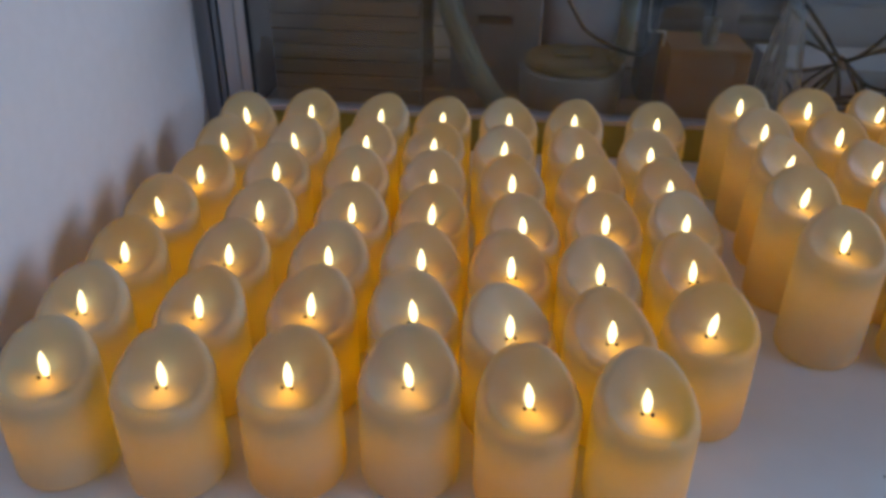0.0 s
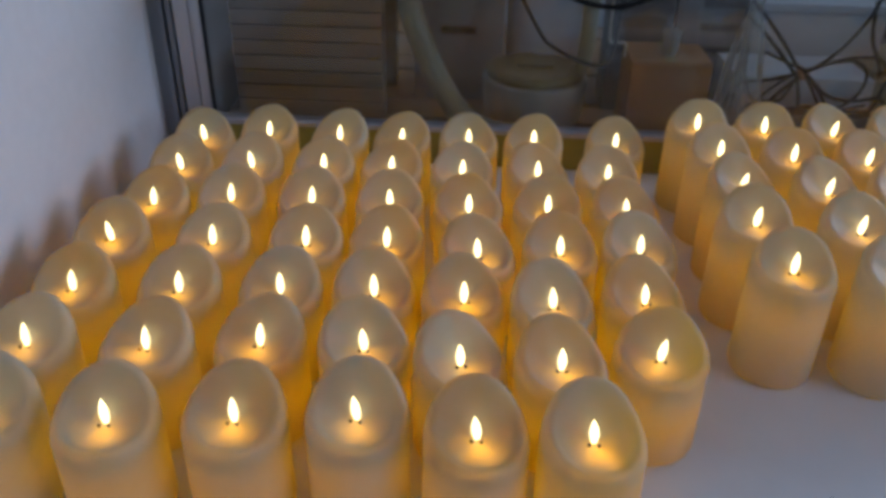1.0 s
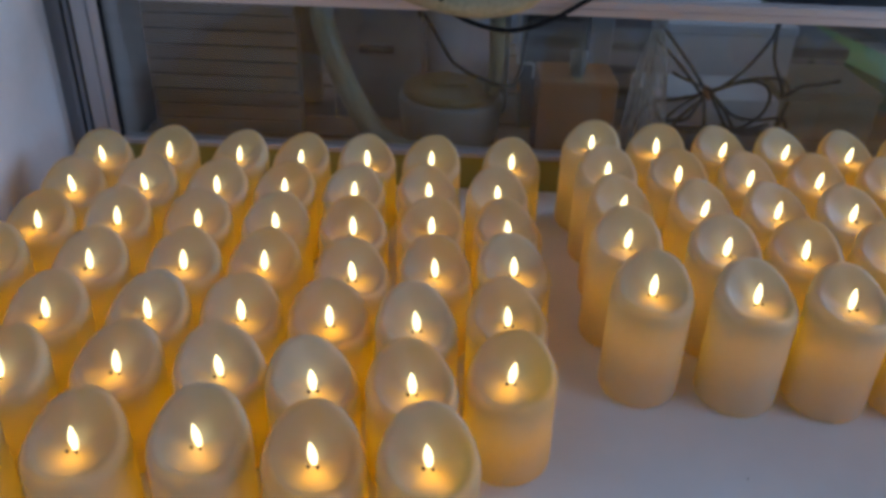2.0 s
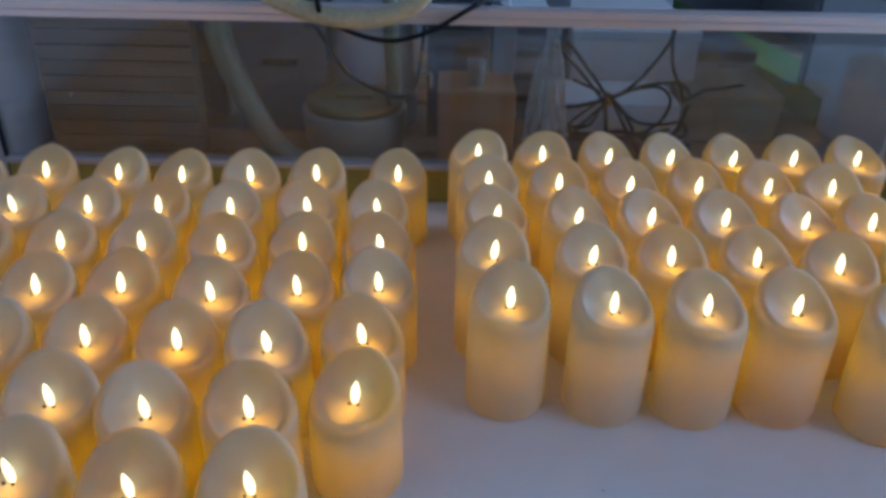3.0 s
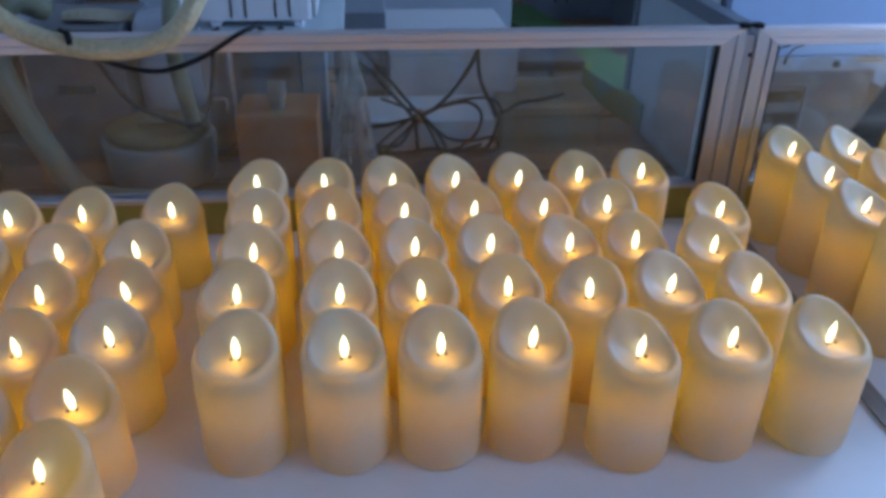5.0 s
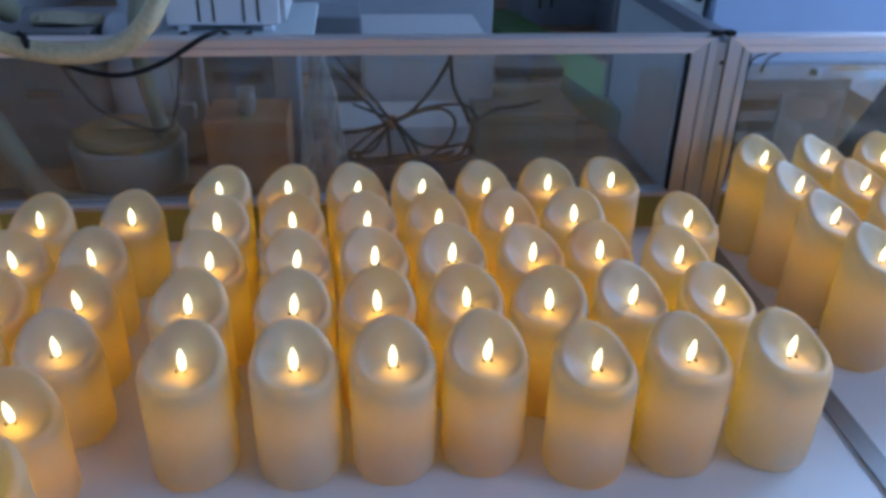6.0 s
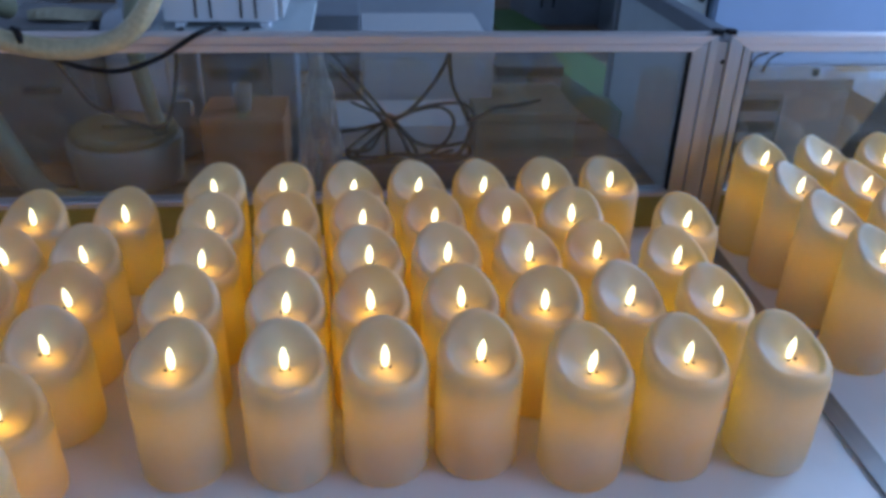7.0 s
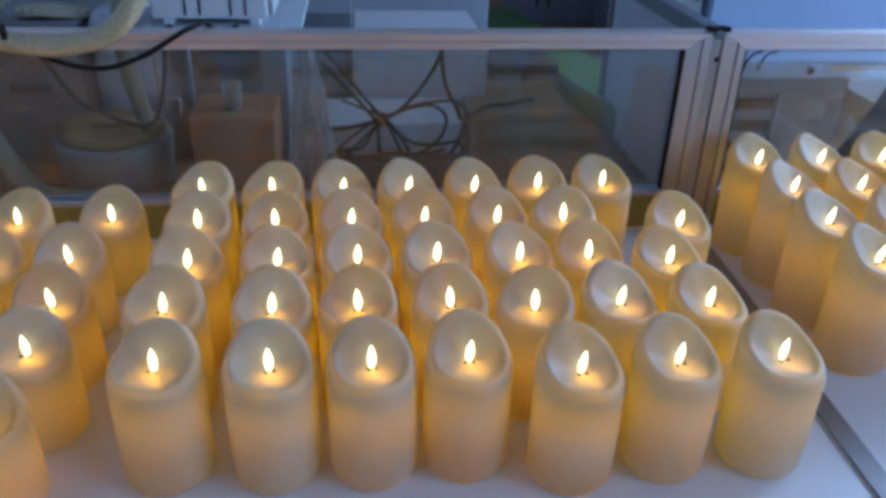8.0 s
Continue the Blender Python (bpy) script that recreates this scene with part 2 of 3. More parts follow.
structure("wall_east", boxes((2.3, 2.4, -3.3, -2.25, FLOOR_Z, CEIL_Z), (2.3, 2.4, -0.85, 0.0, FLOOR_Z, CEIL_Z), (2.3, 2.4, 1.5, 2.6, FLOOR_Z, CEIL_Z), (2.3, 2.4, -2.25, -0.85, FLOOR_Z, 0.4), (2.3, 2.4, -2.25, -0.85, 1.5, CEIL_Z), (2.3, 2.4, 0.0, 1.5, FLOOR_Z, 0.4), (2.3, 2.4, 0.0, 1.5, 1.5, CEIL_Z)), DRAB, "unseen drab grey wall with two window openings", "wall")
structure("wall_south", boxes((-0.9, 2.3, -3.3, -3.2, FLOOR_Z, CEIL_Z)), DRAB, "unseen end wall, drab grey to cut bounced light", "wall")

# ---- tables ----


def table(name, x0, x1, y0, y1, label, mat):
    t = base(name, (x0 + x1) / 2, (y0 + y1) / 2, FLOOR_Z)
    w, d, h = (x1 - x0) / 2, (y1 - y0) / 2, TOP - FLOOR_Z
    part("tabletop", boxes((-w, w, -d, d, h - 0.028, h), bevel=0.002), mat, t)
    for sx in (-1, 1):
        for sy in (-1, 1):
            cx, cy = sx * (w - 0.05), sy * (d - 0.05)
            part("leg", boxes((cx - 0.02, cx + 0.02, cy - 0.02, cy + 0.02, 0, h - 0.028), bevel=0.002), ALU_V, t)
    return tagged(t, label, "table")


table("table", -0.70, 0.628, -0.86, 0.125, "white laminate table that the candles stand on", BOARD)
table("table", 0.632, 1.75, -0.86, 0.125, "second white laminate table beside the first", BOARD)
strip = tagged(new("edge_strip", mesh_of("edge_strip", boxes((-0.0115, 0.0115, -0.86, 0.05, 0.0004, 0.0034), bevel=0.001), STRIP)), "dull aluminium strip over the joint of the tables", "edge strip")
strip.matrix_basis = pose(0.645, 0, TOP, 0, 0, -2)

CRUMB = material("dark_crumb", (0.10, 0.085, 0.07), 0.8)
rng = random.Random(5)
for cx, cy, r in ((0.155, -0.560, 0.0022), (0.02, -0.500, 0.0010), (0.30, -0.520, 0.0009), (0.44, -0.455, 0.0012), (0.56, -0.47, 0.0009), (0.09, -0.455, 0.0008)):
    bm = bmesh.new()
    bmesh.ops.create_icosphere(bm, subdivisions=1, radius=r)
    for v in bm.verts:
        v.co = (v.co.x * rng.uniform(0.7, 1.5), v.co.y * rng.uniform(0.6, 1.2), v.co.z * 0.5)
    crumb = tagged(new("crumb", mesh_of("crumb", bm, CRUMB)), "tiny dark crumb lying on the white table", "crumb", "crumbs on the table")
    crumb.matrix_basis = pose(cx, cy, TOP + r * 0.4, 0, 0, rng.uniform(0, 180))

# ---- clear screen in aluminium frames ----
PY = 0.10


def bar(section, lo, hi, axis, mitre_lo=None, mitre_hi=None):
    """A section drawn along x or z from lo to hi; a mitre shifts an end with the section's second coordinate."""
    bm = bmesh.new()
    ends = []
    for at, mitre in ((lo, mitre_lo), (hi, mitre_hi)):
        ring = []
        for a, b in section:
            u = at + (mitre(a, b) if mitre else 0)
            ring.append(bm.verts.new((u, a, b) if axis == "x" else (a, b, u)))
        ends.append(ring)
    n = len(section)
    for k in range(n):
        bm.faces.new((ends[0][k], ends[0][(k + 1) % n], ends[1][(k + 1) % n], ends[1][k]))
    bm.faces.new(ends[0][::-1])
    bm.faces.new(ends[1])
    bmesh.ops.recalc_face_normals(bm, faces=bm.faces)
    return bm


ZB, ZT = 0.266, 0.2868
RAIL = [(-0.0105, ZB), (-0.0105, 0.2745), (-0.0080, 0.2752), (-0.0080, 0.2770), (-0.0105, 0.2778), (-0.0105, 0.2852), (-0.0088, ZT), (0.012, ZT), (0.012, ZB)]


def post_section(x0, w):
    return [(x0, 0.012), (x0, -0.0085), (x0 + 0.001, -0.0098), (x0 + 0.56 * w, -0.0098), (x0 + 0.59 * w, -0.0070), (x0 + 0.66 * w, -0.0070), (x0 + 0.69 * w, -0.0098), (x0 + w, -0.0098), (x0 + w, 0.012)]


def screen(name, x0, x1, left, right, label):
    s = base(name, x0, PY, 0)
    w = x1 - x0
    part("top_rail", bar(RAIL, 0, w, "x", lambda a, b: left * (ZT - b) / (ZT - ZB), lambda a, b: -right * (ZT - b) / (ZT - ZB)), ALU_LIT, s)
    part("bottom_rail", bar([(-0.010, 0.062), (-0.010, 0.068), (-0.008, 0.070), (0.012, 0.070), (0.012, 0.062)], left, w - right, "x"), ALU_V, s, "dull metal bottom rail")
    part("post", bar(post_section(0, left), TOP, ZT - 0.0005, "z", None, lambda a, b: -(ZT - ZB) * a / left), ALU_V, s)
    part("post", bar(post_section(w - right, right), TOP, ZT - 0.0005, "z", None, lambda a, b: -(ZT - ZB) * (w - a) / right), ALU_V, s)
    pane = part("pane", boxes((left + 0.0005, w - right - 0.0005, 0.0, 0.003, 0.0705, ZB - 0.0005)), GLASS, s, "clear acrylic pane")
    pane.visible_shadow = False
    for c in (left + 0.0005, w - right - 0.0025):
        part("gasket", boxes((c, c + 0.002, -0.0095, -0.0005, 0.071, ZB - 0.001)), DARK, s, "black rubber gasket")
    part("kick_board", boxes((left, w - right, -0.004, 0.008, TOP, 0.0615), bevel=0.001), OLIVE, s, "olive-yellow board under the pane")
    return tagged(s, label, "screen")


screen("clear_screen", -0.698, 0.634, 0.037, 0.033, "clear acrylic screen in a brushed aluminium frame")
screen("clear_screen", 0.650, 1.75, 0.031, 0.034, "next clear acrylic screen in an aluminium frame")
channel = base("wall_channel", -0.742, PY, 0)
part("channel", bar([(0, 0.014), (0, -0.004), (0.024, -0.004), (0.025, -0.011), (0.031, -0.012), (0.032, -0.006), (0.035, -0.006), (0.036, -0.012), (0.042, -0.012), (0.043, 0.014)], TOP, 0.34, "z"), DARKALU, channel)
tagged(channel, "dark anodised aluminium channel fixed to the wall", "channel")
joint = base("joint_post", 0.642, PY, 0)
part("profile", bar([(-0.0062, 0.010), (-0.0062, -0.0055), (0.0058, -0.0075), (0.0058, 0.010)], TOP, 0.278, "z"), ALU_V, joint)
part("screw", lathe([(0, 0), (0.0032, 0), (0.0028, 0.0014), (0, 0.0016)], 12), DARK, joint, "dark screw head").matrix_basis = pose(0.0035, -0.0072, 0.252, 90)
tagged(joint, "narrow aluminium profile joining the two frames", "profile")
hinge = base("hinge_clip", 0.642, PY - 0.002, 0.2872)
for sx in (-1, 1):
    part("block", boxes((sx * 0.009 - 0.0058, sx * 0.009 + 0.0058, -0.0085, 0.005, 0.0, 0.0062), bevel=0.0016), DARK, hinge)
part("strap", boxes((-0.0024, 0.0024, -0.003, 0.003, 0.001, 0.005)), DARK, hinge)
tagged(hinge, "black plastic clip joining two aluminium frames", "clip")

# ---- candles ----
R = 0.0375


def candle(h, high, amp, wob, lean_x, lean_y, label):
    """h: height of the flame's middle; high: angle of the tall side of the rim."""
    c = base("led_candle", 0, 0, 0)
    floor_z, mean = h - 0.0080, h + 0.0062

    def top(a):
        return mean + (amp + 0.0030) * math.cos(a - high) + 0.0030 * math.cos(2 * (a - high)) + wob * math.cos(2 * (a - high) + 1.2) + 0.0006 * math.sin(5 * a + h * 90)

    n = 44
    turn = [2 * math.pi * k / n for k in range(n)]
    foot = [(0, 0.0), (R * 0.55, 0.0), (R - 0.0085, 0.0), (R - 0.0050, 0.0008), (R - 0.0024, 0.0026), (R - 0.0008, 0.0054), (R - 0.0001, 0.0090)]
    foot += [(R, 0.009 + 0.09 * k) for k in (0.15, 0.3, 0.45, 0.6, 0.75, 0.9, 1.0)]

    def bend(r, z, a):
        bulge = 1 + 0.006 * math.sin(3 * a + 40 * z + high) + 0.004 * math.sin(2 * a - 25 * z + 7 * h) if r > R * 0.9 else 1
        if z > 0.009:
            z = 0.009 + (z - 0.009) / 0.09 * (top(a) - 0.0125 - 0.009)
        return r * bulge * math.cos(a), r * bulge * math.sin(a), z

    bm = lathe(foot, n, bend)
    bm.verts.ensure_lookup_table()
    rings = [list(bm.verts[-n:])]
    # rounded rim, then the scooped bowl
    for dr, dz in ((0.0002, -0.0100), (0.0008, -0.0072), (0.0019, -0.0044), (0.0035, -0.0021), (0.0054, -0.0007), (0.0074, -0.0004), (0.0094, -0.0011), (0.0112, -0.0024)):
        rings.append([bm.verts.new(((R - dr) * math.cos(a), (R - dr) * math.sin(a), top(a) + dz)) for a in turn])
    r0 = R - 0.0112
    for q in (0.90, 0.78, 0.66, 0.54, 0.42, 0.30, 0.18):
        f = q ** 1.15
        rings.append([bm.verts.new((r0 * q * math.cos(a), r0 * q * math.sin(a), floor_z + (top(a) - 0.0024 - floor_z) * f)) for a in turn])
    for lo, hi in zip(rings, rings[1:]):
        for k in range(n):
            q = (k + 1) % n
            bm.faces.new((lo[k], lo[q], hi[q], hi[k]))
    mid = bm.verts.new((0, 0, floor_z))
    for k in range(n):
        bm.faces.new((rings[-1][k], rings[-1][(k + 1) % n], mid))
    bmesh.ops.recalc_face_normals(bm, faces=bm.faces)
    part("wax_body", bm, WAX, c, "", True)
    # flat flame-shaped light with a slit and two dark pin holes
    prof = [(0, 0), (0.0021, 0.0003), (0.0023, 0.0018), (0.0031, 0.0042), (0.0036, 0.0070), (0.0034, 0.0102), (0.0026, 0.0138), (0.0015, 0.0172), (0, 0.0208)]
    fb = lathe(prof, 12, lambda r, z, a: (r * math.cos(a) + lean_x * z, 0.6 * r * math.sin(a) + lean_y * z, z))
    fl = part("flame", fb, FLAME, c, "glowing flame-shaped light", True)
    fl.matrix_basis = pose(0, 0, floor_z + 0.001)
    for sx in (-1, 1):
        pin = lathe([(0, 0), (0.0011, 0.0), (0.0011, 0.0016), (0, 0.0020)], 8)
        p = part("pin", pin, DARK, fl, "", True)
        p.matrix_basis = pose(sx * 0.0034, -0.0044, 0.0004)
    # unseen plug and cup, added to block light and crop the bowl's glow
    plug = lathe([(0, 0), (0.020, 0), (0.020, 0.002), (0, 0.002)], 20)
    part("plug", plug, PLUG, c, "unseen opaque disc that blocks light inside the wax").matrix_basis = pose(0, 0, floor_z - 0.0180)
    cup = lathe([(0.0050, 0), (0.0160, 0.0012), (0.0185, 0.0095), (0.0173, 0.0095), (0.0145, 0.0022), (0.0050, 0.0012)], 20)
    baffle = part("led_holder", cup, PLUG, c, "unseen cup that limits the glow to a disc", True)
    baffle.matrix_basis = pose(-0.0090 * math.cos(high), -0.0090 * math.sin(high), floor_z - 0.0145)
    chip = bmesh.new()
    bmesh.ops.create_icosphere(chip, subdivisions=1, radius=0.0048)
    part("led_chip", chip, LED_TOP, baffle, "small warm light under the bowl", True).matrix_basis = pose(0, 0, 0.0042)
    bulb = lathe([(0, 0), (0.006, 0.002), (0.008, 0.007), (0.008, 0.017), (0.006, 0.022), (0, 0.024)], 8)
    b = part("led_bulb", bulb, LED, c, "warm light inside the wax", True)
    b.matrix_basis = pose(0, 0, h - 0.051)
    return tagged(c, label, "candle")


def place_candles(templates, spots, group):
    for i, (x, y) in enumerate(spots):
        src = templates[(i * 5 + i // 3) % len(templates)]
        t = copy_thing(src, pose(x, y, TOP, 0, 0, random.uniform(-14, 14)))
        tagged(t, group=group)


def drop_templates(templates):
    for c in templates:
        for o in (*c.children_recursive, c):
            bpy.data.objects.remove(o)


A_LABEL = "lit ivory LED pillar candle with a slanted melted rim"
B_LABEL = "taller lit ivory LED pillar candle with a slanted rim"
C_LABEL = "tallest lit ivory LED pillar candle with a slanted rim"
short = [candle(0.101 - TOP, radians(d), a, w, lx, ly, A_LABEL) for d, a, w, lx, ly in ((95, 0.0125, 0.001, 0.0, 0.05), (105, 0.0135, 0.0016, -0.1, 0.0), (85, 0.0115, 0.0008, 0.06, 0.08), (115, 0.0125, 0.0018, -0.05, -0.03), (80, 0.013, -0.0012, 0.1, 0.02))]
medium = [candle(0.124 - TOP, radians(d), a, w, lx, ly, B_LABEL) for d, a, w, lx, ly in ((92, 0.0115, 0.001, 0.0, 0.05), (102, 0.0125, 0.0015, 0.08, 0.0), (84, 0.011, 0.0008, -0.05, 0.06), (110, 0.012, 0.0018, 0.12, -0.03), (96, 0.0118, -0.001, 0.05, 0.02))]
medium_r = [candle(0.124 - TOP, radians(d), a, w, lx, ly, B_LABEL) for d, a, w, lx, ly in ((100, 0.0115, 0.001, 0.16, 0.05), (94, 0.011, 0.0015, 0.10, 0.0))]
tall = [candle(0.138 - TOP, radians(d), a, w, lx, ly, C_LABEL) for d, a, w, lx, ly in ((106, 0.0120, 0.001, 0.2, 0.05), (100, 0.012, 0.0015, 0.15, 0.0), (114, 0.012, -0.001, 0.24, 0.04))]

A_ROWS = [
    [(-0.608, -0.554), (-0.519, -0.555), (-0.430, -0.545), (-0.344, -0.535), (-0.258, -0.547), (-0.177, -0.543)],
    [(-0.621, -0.475), (-0.525, -0.470), (-0.436, -0.457), (-0.352, -0.455), (-0.274, -0.467), (-0.195, -0.465), (-0.116, -0.446)],
    [(-0.623, -0.394), (-0.529, -0.387), (-0.439, -0.381), (-0.356, -0.376), (-0.276, -0.379), (-0.198, -0.380), (-0.117, -0.366)],
    [(-0.628, -0.305), (-0.527, -0.302), (-0.436, -0.295), (-0.357, -0.289), (-0.267, -0.301), (-0.187, -0.288), (-0.109, -0.278)],
    [(-0.617, -0.226), (-0.538, -0.209), (-0.450, -0.207), (-0.365, -0.206), (-0.280, -0.209), (-0.196, -0.201), (-0.113, -0.200)],
    [(-0.621, -0.135), (-0.540, -0.122), (-0.455, -0.121), (-0.375, -0.119), (-0.292, -0.120), (-0.204, -0.113), (-0.123, -0.113)],
    [(-0.624, -0.045), (-0.546, -0.024), (-0.454, -0.027), (-0.374, -0.030), (-0.289, -0.025), (-0.207, -0.019), (-0.104, -0.016)],
]
B_ROWS = [
    [(0.014, -0.339), (0.106, -0.345), (0.189, -0.347), (0.270, -0.344)],
    [(0.004, -0.252), (0.101, -0.259), (0.179, -0.259), (0.264, -0.259), (0.342, -0.269), (0.424, -0.266)],
    [(0.011, -0.171), (0.099, -0.174), (0.179, -0.172), (0.260, -0.171), (0.345, -0.176), (0.418, -0.176)],
    [(0.007, -0.083), (0.090, -0.086), (0.173, -0.088), (0.254, -0.087), (0.336, -0.088), (0.413, -0.087)],
    [(-0.002, 0.003), (0.080, 0.001), (0.163, -0.002), (0.242, -0.001), (0.322, -0.002), (0.402, 0.003), (0.485, 0.006)],
]
B_LEANING = [(0.360, -0.366), (0.446, -0.359), (0.537, -0.360), (0.508, -0.274), (0.499, -0.192), (0.541, -0.110)]
place_candles(short, [p for row in A_ROWS for p in row], "short candles in rows")
place_candles(medium, [p for row in B_ROWS for p in row], "medium candles in rows")
place_candles(medium_r, B_LEANING, "medium candles in rows")
place_candles(tall, [(0.70 + 0.086 * i + 0.004 * (j % 2), 0.034 - 0.087 * j) for j in range(4) for i in range(5)], "tall candles in rows")
drop_templates(short + medium + medium_r + tall)

# ---- behind the screen ----
deck = base("slatted_bench", 0.5, 0.13, FLOOR_Z)
DEPTH, PITCH, COUNT = 0.082, 0.090, 24
slat_mesh = mesh_of("slat", boxes((-1.22, 1.24, 0, DEPTH, 0.722, 0.7492), bevel=0.003), BROWN)
for i in range(COUNT):
    o = new("slat", slat_mesh)
    o.parent = deck
    o.matrix_basis = pose(0, 0.006 + i * PITCH, -0.003 * (i % 3 == 1))
for x in (-1.1, 0.0, 1.1):
    part("bearer", boxes((x - 0.03, x + 0.03, 0.02, COUNT * PITCH - 0.02, 0.66, 0.717)), BROWN, deck)
    for y in (0.05, COUNT * PITCH - 0.1):
        part("leg", boxes((x - 0.025, x + 0.025, y, y + 0.05, 0, 0.6595)), BROWN, deck)
tagged(deck, "dark brown slatted wooden bench behind the screen", "bench")


def crate(x0, x1, y, depth, z1, n):
    c = base("slatted_crate", x0, y, 0)
    w = x1 - x0
    for yy in (0, depth - 0.012):
        for i in range(n):
            z = 0.002 + (z1 - 0.002) * i / n
            part("slat", boxes((0, w, yy, yy + 0.012, z, z + z1 / n * 0.90), bevel=0.002), DARKBROWN, c)
    for x in (0.0, w / 2 - 0.015, w - 0.03):
        for yy in (0.0122, depth - 0.0302):
            part("upright", boxes((x, x + 0.03, yy, yy + 0.018, 0, z1)), DARKBROWN, c)
    part("lid", boxes((-0.004, w + 0.004, -0.004, depth + 0.004, z1 + 0.0005, z1 + 0.010), bevel=0.002), DARKBROWN, c)
    return tagged(c, "dark brown slatted wooden crate on the bench", "crate")


crate(-0.695, -0.445, 0.30, 0.20, 0.226, 9)


def plain_box(name, x0, x1, y0, y1, z0, z1, mat, label, category, lid=0.86, turn=0):
    b = base(name, (x0 + x1) / 2, (y0 + y1) / 2, z0, turn)
    w, d, h = (x1 - x0) / 2, (y1 - y0) / 2, z1 - z0
    part("body", boxes((-w, w, -d, d, 0, h * lid), bevel=0.003), mat, b)
    if lid < 1:
        part("lid", boxes((-w - 0.002, w + 0.002, -d - 0.002, d + 0.002, h * lid + 0.0005, h), bevel=0.003), mat, b)
    return b


# white wavy moulded tray on the crate
tray = bmesh.new()
rows_ = []
for i in range(37):
    x = -0.115 + 0.23 * i / 36
    wave = abs(math.sin(i * math.pi / 8.3 + 0.4))
    rows_.append([tray.verts.new(p) for p in ((x, -0.09, 0.016 * wave ** 0.7), (x, -0.09, 0.030 + 0.010 * wave), (x, -0.075, 0.036 + 0.008 * wave), (x, 0.075, 0.036 + 0.008 * wave), (x, 0.09, 0.028), (x, 0.09, 0.0))])
for a, b in zip(rows_, rows_[1:]):
    for k in range(6):
        tray.faces.new((a[k], b[k], b[(k + 1) % 6], a[(k + 1) % 6]))
tray.faces.new(rows_[0])
tray.faces.new(rows_[-1][::-1])
bmesh.ops.recalc_face_normals(tray, faces=tray.faces)
egg = tagged(new("moulded_tray", mesh_of("moulded_tray", tray, SHELL)), "white wavy moulded tray lying on the crate", "tray")
egg.matrix_basis = pose(-0.565, 0.40, 0.2362)

# dark case with a folded sheet on it
x = plain_box("low_case", -0.405, -0.250, 0.405, 0.60, 0.0, 0.222, CASE, "", "", 0.9)
part("handle", boxes((-0.03, 0.03, -0.108, -0.1002, 0.12, 0.134), bevel=0.003), DARK, x)
tagged(x, "dark grey equipment case with a flat lid", "case")
leaf = bmesh.new()
ridge = [[leaf.verts.new((0.055 * (i / 8 - 0.5) * 2, 0.034 * w * math.sin(math.pi * (0.08 + 0.84 * i / 8)) + 0.006 * math.sin(0.5 * i), 0.003 + 0.012 * (1 - abs(w)) + 0.003 * math.sin(0.6 * i))) for w in (-1, 0, 1)] for i in range(9)]
for a, b in zip(ridge, ridge[1:]):
    for k in range(2):
        leaf.faces.new((a[k], b[k], b[k + 1], a[k + 1]))
made = bmesh.ops.extrude_face_region(leaf, geom=leaf.faces[:])
bmesh.ops.translate(leaf, vec=(0, 0, -0.002), verts=[v for v in made["geom"] if isinstance(v, bmesh.types.BMVert)])
bmesh.ops.recalc_face_normals(leaf, faces=leaf.faces)
sheet = tagged(new("folded_sheet", mesh_of("folded_sheet", leaf, PAPER)), "folded dark olive sheet lying on the case", "sheet")
sheet.matrix_basis = pose(-0.295, 0.47, 0.2235, 0, 0, 12)

# round tub with an ochre lid
tub = base("lidded_tub", -0.195, 0.335, 0)
part("body", lathe([(0, 0), (0.076, 0), (0.082, 0.004), (0.088, 0.070), (0.086, 0.073), (0, 0.073)], 36), TUB, tub, "grey translucent plastic body", True)
part("lid", lathe([(0, 0.0735), (0.078, 0.0735), (0.081, 0.077), (0.080, 0.087), (0.072, 0.090), (0.062, 0.087), (0, 0.086)], 36), TRAY, tub, "ochre lid", True)
part("grip", boxes((-0.03, 0.03, -0.008, 0.008, 0.0865, 0.094), bevel=0.003), TRAY, tub)
tagged(tub, "grey plastic tub with an ochre lid", "tub")

# white canister behind it
can = base("canister", -0.170, 0.475, 0)
part("body", lathe([(0, 0), (0.070, 0), (0.075, 0.004), (0.075, 0.213), (0.066, 0.230), (0.030, 0.238), (0, 0.238)], 36), BLUEGREY, can, "", True)
part("cap", lathe([(0, 0.2385), (0.022, 0.2385), (0.022, 0.256), (0.019, 0.259), (0, 0.259)], 24), BLUEWHITE, can, "", True)
tagged(can, "pale blue-grey plastic canister with a white screw cap", "canister")

# carton with a small clear cup on it
c = plain_box("carton", -0.056, 0.064, 0.225, 0.335, 0.0, 0.1335, RUST, "", "", 1.0)
for sx in (-1, 1):
    f = part("flap", boxes((0.0005, 0.0595, -0.053, 0.053, 0.1337, 0.1352)), RUST, c)
    f.matrix_basis = pose(0.0, 0, 0, 0, 0, 0 if sx > 0 else 180)
part("tape", boxes((-0.008, 0.008, -0.0553, 0.0553, 0.1354, 0.1358)), TRAY, c, "ochre tape")
tagged(c, "red-brown cardboard carton with taped flaps", "carton")
cup = tagged(new("clear_cup", mesh_of("clear_cup", lathe([(0, 0), (0.0105, 0), (0.0112, 0.002), (0.0145, 0.038), (0.0135, 0.038), (0.0102, 0.003), (0, 0.003)], 24), CLEAR, True)), "small clear plastic cup on the carton", "cup")
cup.matrix_basis = pose(0.004, 0.262, 0.1362)

# dark case carrying the shelf with the white power unit
d = plain_box("dark_case", -0.075, 0.030, 0.385, 0.47, 0.0, 0.2455, DARKGREY, "", "", 1.0)
